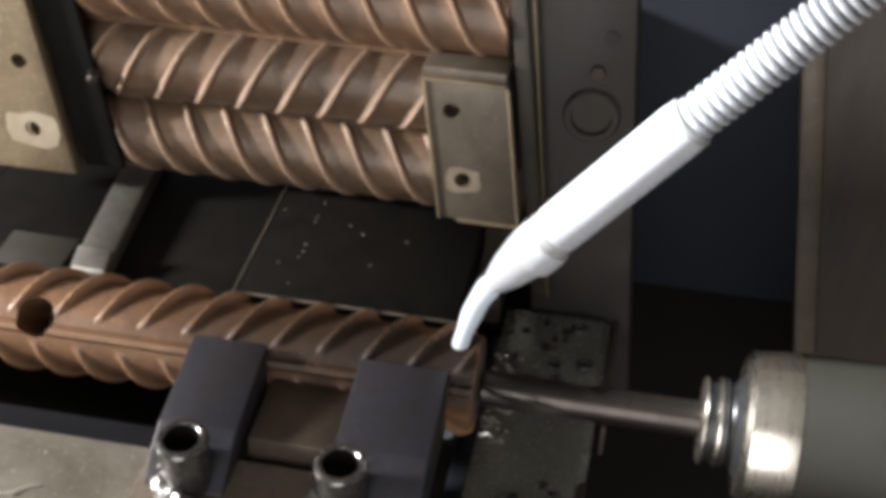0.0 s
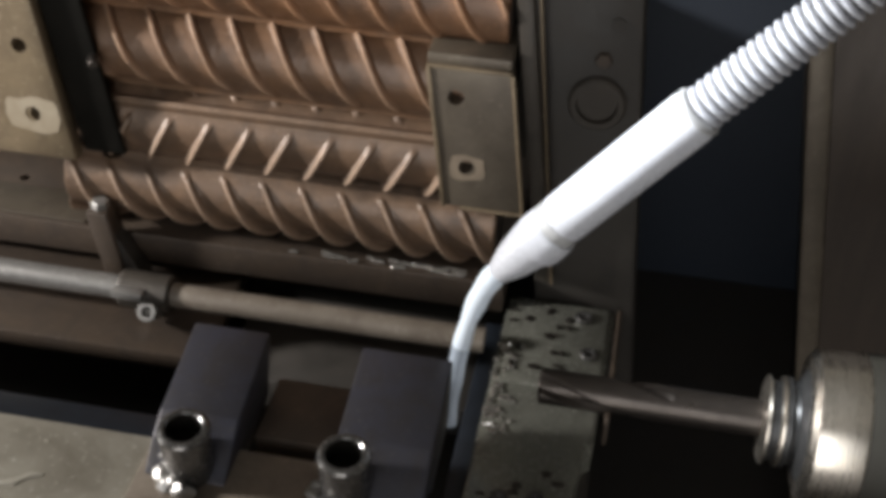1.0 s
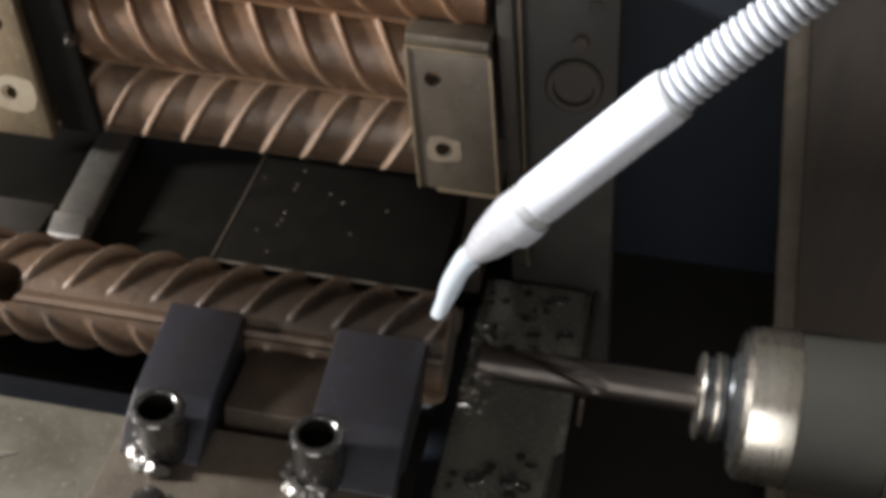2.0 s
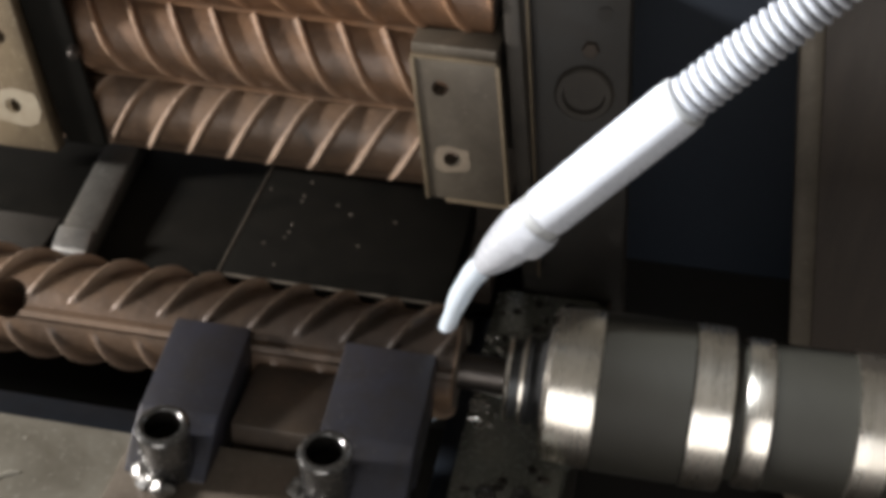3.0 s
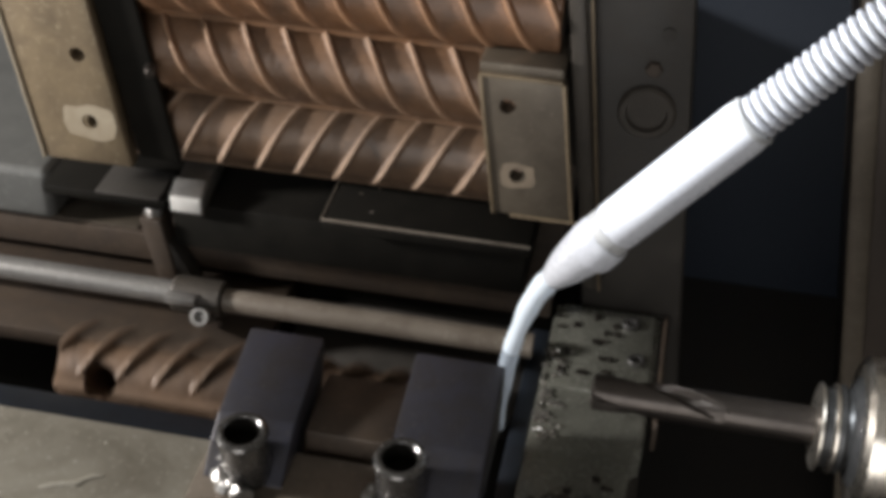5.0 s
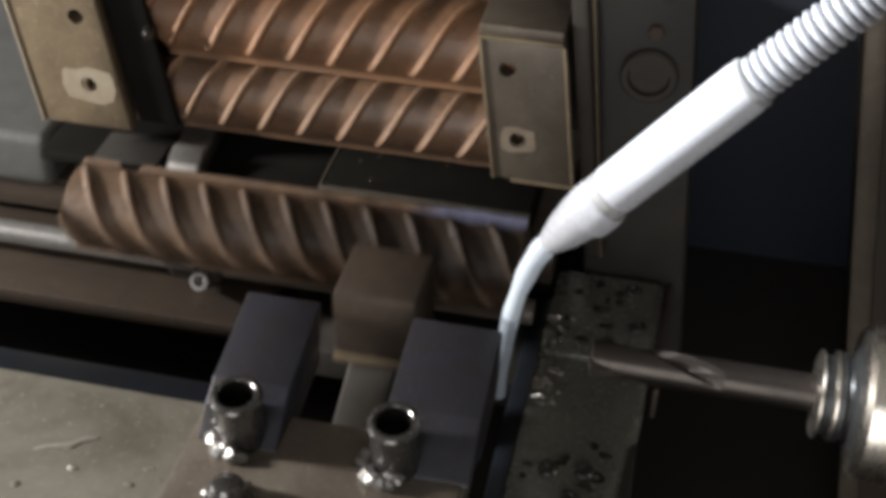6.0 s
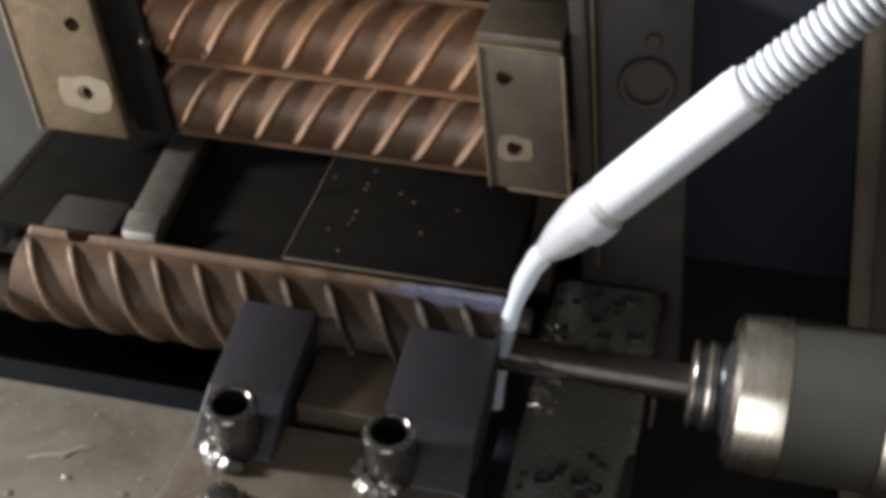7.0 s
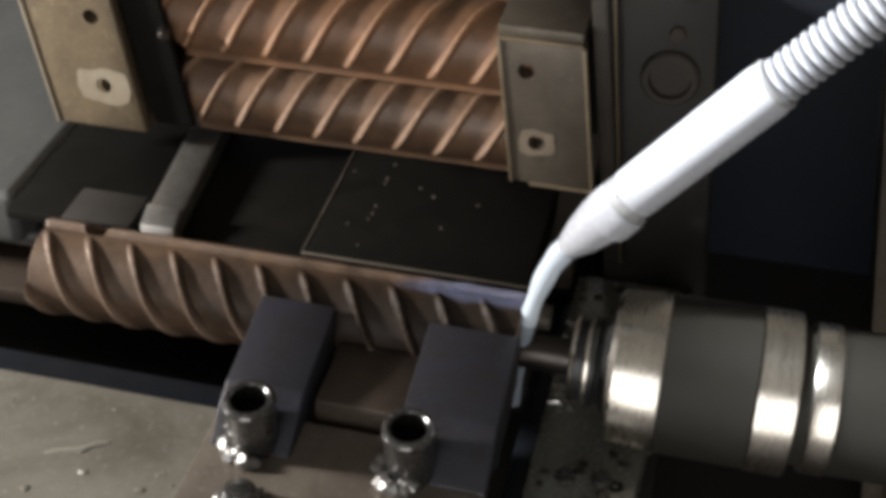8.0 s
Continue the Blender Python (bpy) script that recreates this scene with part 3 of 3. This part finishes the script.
def build_pusher():
    pu = thing("pusher_slide", "dark oily pusher slide with bright finger", "slide")
    part("slab", box((-0.095, 0.0240, -0.018), (0.066, 0.110, 0.0065), 0.0012), BLACK_AND_SHADE, pu)
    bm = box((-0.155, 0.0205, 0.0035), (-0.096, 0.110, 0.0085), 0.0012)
    part("side_plate", bm, BLACK_AND_SHADE, pu)
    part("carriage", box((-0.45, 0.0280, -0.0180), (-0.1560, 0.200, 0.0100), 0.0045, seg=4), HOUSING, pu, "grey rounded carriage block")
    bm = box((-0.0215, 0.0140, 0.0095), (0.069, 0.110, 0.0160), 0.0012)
    part("plate", bm, BLACK_AND_SHADE, pu)
    part("edge", box((-0.0222, 0.0136, 0.0150), (0.069, 0.0143, 0.0163), 0.0004), STAINED, pu, "rubbed lighter edge")
    part("edge", box((-0.0222, 0.0136, 0.0150), (-0.0215, 0.110, 0.0163), 0.0004), STAINED, pu, "rubbed lighter edge")
    bm = bmesh.new()
    for i in range(6):
        bm = lump(bm, (random.uniform(-0.018, 0.04), random.uniform(0.0165, 0.08), 0.016), (0.0008, 0.0006, 0.0003), i, 1)
    for i, u in enumerate((0.05, 0.21, 0.27, 0.52, 0.60, 0.66, 0.93)):
        bm = lump(bm, (-0.0022 + random.uniform(-0.0005, 0.0005), 0.0850 - 0.066 * u, 0.0160), (0.0005, random.uniform(0.0005, 0.0014), 0.0002), 30 + i, 1)
    tagged(part("grit", bm, STAINED, pu), kind="stuff")
    bm = box((-0.0930, 0.0185, 0.0040), (-0.0772, 0.110, 0.0160), 0.0018)
    for v in bm.verts:
        v.co.x += -0.09 * (v.co.y - 0.0185)
        if v.co.y < 0.024 and v.co.z > 0.010:
            v.co.z -= 0.0022
    part("finger", bm, SHANK, pu, "rubbed steel finger")
    bm = box((-0.0928, 0.0186, 0.0120), (-0.0776, 0.0300, 0.0164), 0.0012)
    for v in bm.verts:
        v.co.x += -0.09 * (v.co.y - 0.0185)
        if v.co.y < 0.024 and v.co.z > 0.013:
            v.co.z -= 0.0022
    part("finger_nose", bm, FINGER, pu, "bright worn nose of the finger")
    # thin pale face: the front's shine is put into its colour
    part("finger_tip", box((-0.0922, 0.0176, 0.0060), (-0.0782, 0.0190, 0.0136), 0.0006), TIP, pu, "fingertip face with its shine in the colour")
    bm = box((-0.1290, 0.0202, 0.0080), (-0.0990, 0.0420, 0.0096), 0.0006)
    part("pad", bm, BLACK, pu, "rubbed grey wear pad")
    return pu


def build_arm():
    arm = thing("locating_arm", "brown oily swing arm that steadies the rod", "arm")
    bm = box((0.0032, 0.0445, 0.0005), (0.0365, 0.0770, 0.0320), 0.0016)
    part("head", bm, BROWN, arm)
    part("shoe", box((0.0027, 0.0435, -0.0022), (0.0370, 0.0760, 0.0003), 0.0006), BRACKET, arm, "rubbed wear shoe")
    m = Matrix.Translation((0.020, 0.056, 0.004)) @ Matrix.Rotation(radians(56), 4, "X") @ Matrix.Rotation(radians(-8), 4, "Z")
    part("stem", box((-0.0095, -0.150, -0.007), (0.0095, 0.002, 0.004), 0.001, m=m), DARK, arm)
    return arm


ROD_X0, ROD_X1, CORE = -0.123, 0.0725, 0.0178


def rod_radius(x, a):
    """Ribbed bar: two long ribs, and on each half slanting crescent ribs that fade out towards them."""
    pitch, slope = 0.0177, 0.36
    upper = a % (2 * math.pi) < math.pi
    loc = a % math.pi
    s = slope if upper else -slope
    xr = (x - s * (loc - math.pi / 2) * CORE * 1.6 + (0.001 if upper else -0.0075)) / pitch
    d = abs(xr - round(xr)) * pitch
    crest = max(0.0, (math.sin(loc) - 0.30) / 0.70) ** 0.75
    rib = crest * 0.0039 * max(0.0, min(1.0, (0.0019 - d) / 0.0011)) ** 0.9
    e = min(loc, math.pi - loc) * CORE
    long_rib = 0.0024 * max(0.0, min(1.0, (0.0022 - e) / 0.0009))
    wob = 0.00022 * noise.noise(Vector((x * 90, math.cos(a) * 2, math.sin(a) * 2))) + 0.00008 * noise.noise(Vector((x * 420, math.cos(a) * 8, math.sin(a) * 8)))
    return CORE + max(rib, long_rib) + wob


def rod_mesh():
    n, m = 640, 120
    bm = bmesh.new()
    wear = bm.verts.layers.float.new("wear")
    rings = []
    for i in range(n + 1):
        x = ROD_X0 + (ROD_X1 - ROD_X0) * i / n
        end = min(1, (x - ROD_X0) / 0.0012 + 0.35, (ROD_X1 - x) / 0.0012 + 0.35)
        row = []
        for k in range(m):
            a = 2 * math.pi * k / m
            r = rod_radius(x, a) * (0.9 + 0.1 * end)
            v = bm.verts.new((x, r * math.cos(a), r * math.sin(a)))
            v[wear] = max(0.0, min(1.0, (rod_radius(x, a) - CORE - 0.0009) / 0.0014)) * (0.35 if abs(math.sin(a)) < 0.13 else 0.9)
            row.append(v)
        rings.append(row)
    for a, b in zip(rings, rings[1:]):
        for k in range(m):
            bm.faces.new((a[k], a[(k + 1) % m], b[(k + 1) % m], b[k]))
    bm.faces.new(rings[0])
    bm.faces.new(rings[-1])
    ob = mesh_object("rebar_rod", bm, RUST)
    th = radians(-14)
    tool = lathe([(-0.012, 0.0078), (0.03, 0.0078)], 32, m=Matrix.Translation((-0.1013, 0, 0)) @ Matrix.Rotation(th, 4, "X") @ BACK)
    carve(ob, [tool])
    ob.data.materials.append(RUST_END)
    for f in ob.data.polygons:
        if abs(f.normal.x) > 0.98 and (f.center.x < ROD_X0 + 0.0005 or f.center.x > ROD_X1 - 0.0005):
            f.material_index = 1
    return ob


def build_rods():
    first = rod_mesh()
    tagged(first, "brown oily ribbed steel bar with a cross hole", "steel bar", "rods in the feeder")
    made = [first] + [copy_thing(first, Matrix.Identity(4)) for _ in range(4)]
    for k in (0, 4):
        made[k].material_slots[0].link = "OBJECT"
        made[k].material_slots[0].material = RUST_RED
        tagged(made[k], "orange-rusted ribbed steel bar with a cross hole")
    for k in (1, 2):
        made[k].material_slots[0].link = "OBJECT"
        made[k].material_slots[0].material = GREYRUST
    return made


# ---- coolant hose and jet ----
def build_hose():
    hose = thing("coolant_hose", "white jointed plastic coolant hose with tapered nozzle", "hose")
    tip, knee, joint, far = Vector((0.0832, 0.0, 0.0480)), Vector((0.1020, 0.0, 0.0725)), Vector((0.1442, 0.0, 0.1245)), Vector((0.2150, 0.003, 0.2067))
    d1, d2, d3 = (knee - tip).normalized(), (joint - knee).normalized(), (far - joint).normalized()
    reach = [(0, 0.0038), (0.0008, 0.0045), (0.0040, 0.0056), (0.0095, 0.0073), (0.0180, 0.0088), (0.0204, 0.0091)]
    part("nozzle", tube([tip + d1 * a for a, r in reach], [r for a, r in reach], 48), WHITE, hose)
    drop = Vector((0.0005, 0, -0.0006))
    flange = [(0.0200, 0.0090), (0.0206, 0.0097), (0.0225, 0.0101), (0.0270, 0.0101), (0.0295, 0.0098), (0.0304, 0.0094)]
    part("socket", tube([tip + d1 * a + drop for a, r in flange], [r for a, r in flange], 48), WHITE, hose, "thick white ball socket")
    part("collar", tube([knee - d2 * 0.0010, knee - d2 * 0.0004, knee + d2 * 0.0030, knee + d2 * 0.0036], [0.0086, 0.0091, 0.0090, 0.0085], 40), GROOVE, hose, "grey joint ring")
    part("sleeve", tube([knee + d2 * 0.0034, knee + d2 * 0.0044, joint - d2 * 0.004, joint - d2 * 0.001], [0.0086, 0.0093, 0.0094, 0.0090], 48), WHITE, hose)
    part("joint_ring", tube([joint - d2 * 0.0010, joint - d2 * 0.0002, joint + d2 * 0.0008], [0.0090, 0.0093, 0.0082], 40), GROOVE, hose, "grey joint ring")
    part("neck_core", tube([joint, far], [0.0052, 0.0052], 24), GRIME, hose, "grimy core between the rings")
    turn = Vector((1, 0, 0)).rotation_difference(d3).to_matrix().to_4x4()
    first = None
    for i in range(int((far - joint).length / 0.0034)):
        at = Matrix.Translation(joint + d3 * (0.0026 + 0.0034 * i)) @ turn
        if first is None:
            first = part("segment", lathe([(-0.0010, 0.0050), (-0.0011, 0.0064), (-0.0008, 0.0076), (-0.0003, 0.0080), (0.0003, 0.0079), (0.0008, 0.0070), (0.0010, 0.0062), (0.0009, 0.0050)], 36), WHITE, hose, "white gooseneck ring")
            first.matrix_basis = at
        else:
            ob = tagged(new("segment", first.data), "white gooseneck ring")
            ob.parent = hose
            ob.matrix_basis = at
    stream = thing("coolant_stream", "milky coolant jet falling from the nozzle", "liquid")
    pts, rad = [], []
    for i in range(41):
        u = i / 40
        p = tip + Vector((0.0004, 0, 0.0002)) + Vector((-0.0150 * (1 - (1 - u) ** 2.0), -0.001 * u, -0.012 * u - 0.066 * u ** 1.35))
        pts.append(p)
        rad.append(0.0043 * (1 - 0.34 * u) * (1 + 0.07 * math.sin(11 * u) + 0.05 * math.sin(27 * u)))
    part("jet", tube(pts[:23], rad[:23], 24), COOLANT, stream)
    part("jet_tail", tube(pts[22:], rad[22:], 24), TAIL, stream, "thinning tail of the jet")
    return stream


build_room()
build_bed()
build_magazine()
build_headstock()
build_table()
build_jaws()
build_chip_shelf()
spindle, drill_bit = build_spindle()
pusher = build_pusher()
arm = build_arm()
rods = build_rods()


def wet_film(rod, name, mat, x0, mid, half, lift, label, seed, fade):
    """A sheet of coolant or of wet, painted shade that clings to the bar's ribs, widening towards the drilled end with
    a ragged edge.
    """
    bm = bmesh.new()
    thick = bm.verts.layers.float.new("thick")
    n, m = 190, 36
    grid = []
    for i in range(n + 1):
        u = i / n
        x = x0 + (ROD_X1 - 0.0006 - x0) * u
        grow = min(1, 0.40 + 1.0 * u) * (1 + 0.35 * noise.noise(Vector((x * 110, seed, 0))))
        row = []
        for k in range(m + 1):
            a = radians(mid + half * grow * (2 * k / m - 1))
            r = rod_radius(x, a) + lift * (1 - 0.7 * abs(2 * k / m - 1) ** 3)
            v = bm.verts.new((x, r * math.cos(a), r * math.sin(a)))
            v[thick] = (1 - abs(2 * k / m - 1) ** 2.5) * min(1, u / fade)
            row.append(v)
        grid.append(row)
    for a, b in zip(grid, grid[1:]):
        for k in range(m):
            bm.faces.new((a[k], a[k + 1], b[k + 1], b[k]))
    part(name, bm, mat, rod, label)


# dark films paint shade and wetness on the side shown while clamped
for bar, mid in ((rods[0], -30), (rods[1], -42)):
    wet_film(bar, "oily_film", WET_SHADE, -0.080, mid, 64, 0.0004, "dark wet film with painted shade", 2.0, 0.7)
wet_film(rods[2], "oily_film", WET_SHADE, -0.118, 64, 66, 0.0004, "dark wet film with painted shade", 5.0, 0.75)
wet_film(rods[2], "coolant_film", SHEET, 0.020, 12, 15, 0.0009, "bluish sheet of coolant", 9.0, 0.3)
stream = build_hose()


def motions():
    """The feeder's cycle of about 4.55 s: slide back, stack drops, arm comes up, rod is pushed into the jaws, drilled, let fall."""
    walk(spindle, [(t, pose(x, 0, -0.003)) for t, x in (
        (0, .168), (.1, .170), (.2, .179), (.3, .190), (.5, .190), (1, .189), (1.5, .189), (1.7, .187), (1.95, .180), (2.3, .142), (2.8, .109), (2.9, .104),
        (3.0, .0985), (3.1, .094), (3.2, .091), (3.35, .093), (3.5, .0975), (3.7, .1095), (4.0, .1225), (4.3, .1375), (4.45, .1405), (4.5, .1422), (4.53, .1465), (4.55, .155), (4.6, .172), (4.75, .180), (4.9, .190), (5.2, .190),
        (5.8, .190), (6.3, .190), (6.5, .180), (6.6, .167), (6.7, .155), (7.0, .1445), (7.2, .132), (7.4, .1215), (7.8, .1010), (8.0, .0920))])
    # the drill stands still while it is drawn back
    rows, turn = [], 109.0
    for k in range(241):
        t = k / 30 % 4.55
        rows.append((k / 30, pose(0, 0, 0, turn)))
        turn -= 64 * max(0.0, min(1.0, (0.40 - t) / 0.1, 1.0)) if t < 1.0 else 64 * max(0.0, min(1.0, (t - 1.80) / 0.06))
    walk(drill_bit, rows)
    tip = Vector((0.0832, 0.0, 0.0480))
    walk(stream, [(0.16 * k, Matrix.Translation(tip) @ pose(0, 0, 0, 0.8 * math.sin(2.1 * k), 1.1 * math.sin(3.7 * k), 0) @ Matrix.Translation(-tip)) for k in range(51)])
    back = 0.0985
    walk(pusher, [(t, pose(0, back * s, 0)) for t, s in (
        (0, 0), (.32, 0), (.40, .34), (.50, .74), (.57, 1), (1.3, 1), (1.4, .72), (1.5, .40), (1.6, .10), (1.67, 0), (3, 0),
        (4.87, 0), (4.95, .34), (5.05, .74), (5.11, 1), (5.86, 1), (5.95, .75), (6.0, .45), (6.1, .08), (6.16, 0), (8, 0))])

    def arm_pose(s, dip=0.0):
        return pose(0, -0.0956 * (1 - s), -0.0290 * (1 - s) + dip)
    walk(arm, [(t, arm_pose(s, d)) for t, s, d in (
        (0, 0, 0), (.97, 0, 0), (1.02, .4, -.03), (1.07, 1, -.004), (1.1, 1, 0), (1.3, 1, 0), (1.4, .72, 0), (1.5, .40, 0), (1.6, .10, 0), (1.67, 0, 0), (3, 0, 0),
        (5.52, 0, 0), (5.57, .4, -.03), (5.62, 1, -.004), (5.65, 1, 0), (5.86, 1, 0), (5.95, .75, 0), (6.0, .45, 0), (6.1, .08, 0), (6.16, 0, 0), (8, 0, 0))])
    my, p = 0.0956, 0.0362

    def rod(ob, rows):
        walk(ob, [(t, pose(dx, y, z, turn)) for t, dx, y, z, turn in rows])
    fall = ((.0, 0, 0, 0), (.02, -.001, -.004, -.006), (.10, -.012, -.006, -.045), (.18, -.02, -.006, -.120), (.28, -.02, -.006, -.2325))
    rod(rods[0], [(0, .0079, 0, 0, 152), (.3, .0079, 0, 0, 152)] + [(.33 + a, .0079 + dx, y, z, 152 + 100 * a) for a, dx, y, z in fall] + [(8, -.0121, -.006, -.2325, 180)])
    rod(rods[1], [(0, 0, my, p, 82), (.54, 0, my, p, 82), (.59, 0, my, p * .5, 102), (.64, 0, my, .003, 120), (1.3, 0, my, .003, 120), (1.4, .002, my * .72, .001, 128), (1.5, .0035, my * .40, 0, 136),
                  (1.6, .005, my * .10, 0, 148), (1.67, .005, 0, 0, 152), (4.85, .005, 0, 0, 152)] + [(4.88 + a, .005 + dx, y + .036 * min(1, a / .1) , z, 152 + 100 * a) for a, dx, y, z in fall] + [(8, -.015, .030, -.2325, 180)])
    rod(rods[2], [(0, -.001, my, 2 * p, 258), (.54, -.001, my, 2 * p, 258), (.59, -.001, my, 1.5 * p, 288), (.64, -.001, my, p, 317), (1.3, -.001, my, p, 317), (1.45, -.001, my, p, 258), (4.7, -.001, my, p, 258), (5.09, -.001, my, p, 250), (5.13, -.001, my, .7 * p, 185), (5.17, -.001, my, .3 * p, 110), (5.21, -.001, my, .003, 36),
                  (5.86, -.001, my, .003, 36), (5.95, -.003, my * .75, .001, 48), (6.0, -.003, my * .45, 0, 58), (6.1, -.003, my * .08, 0, 70), (6.16, -.003, 0, 0, 72), (8, -.003, 0, 0, 72)])
    rod(rods[3], [(0, .002, my, 3 * p, 72), (.54, .002, my, 3 * p, 72), (.59, .002, my, 2.5 * p, 70), (.64, .002, my, 2 * p, 68), (4.7, .002, my, 2 * p, 68), (5.09, .002, my, 2 * p, 68), (5.13, .002, my, 1.7 * p, 125), (5.17, .002, my, 1.3 * p, 200), (5.21, .002, my, p, 268), (5.86, .002, my, p, 268), (6.0, .002, my, p, 243), (8, .002, my, p, 243)])
    rod(rods[4], [(0, 0, my, 4 * p, 75), (.54, 0, my, 4 * p, 75), (.59, 0, my, 3.5 * p, 72), (.64, 0, my, 3 * p, 70), (4.7, 0, my, 3 * p, 70), (5.09, 0, my, 3 * p, 70), (5.13, 0, my, 2.7 * p, 125), (5.17, 0, my, 2.3 * p, 170), (5.21, 0, my, 2 * p, 208), (5.86, 0, my, 2 * p, 208), (6.0, 0, my, 2 * p, 239), (8, 0, my, 2 * p, 240)])


motions()
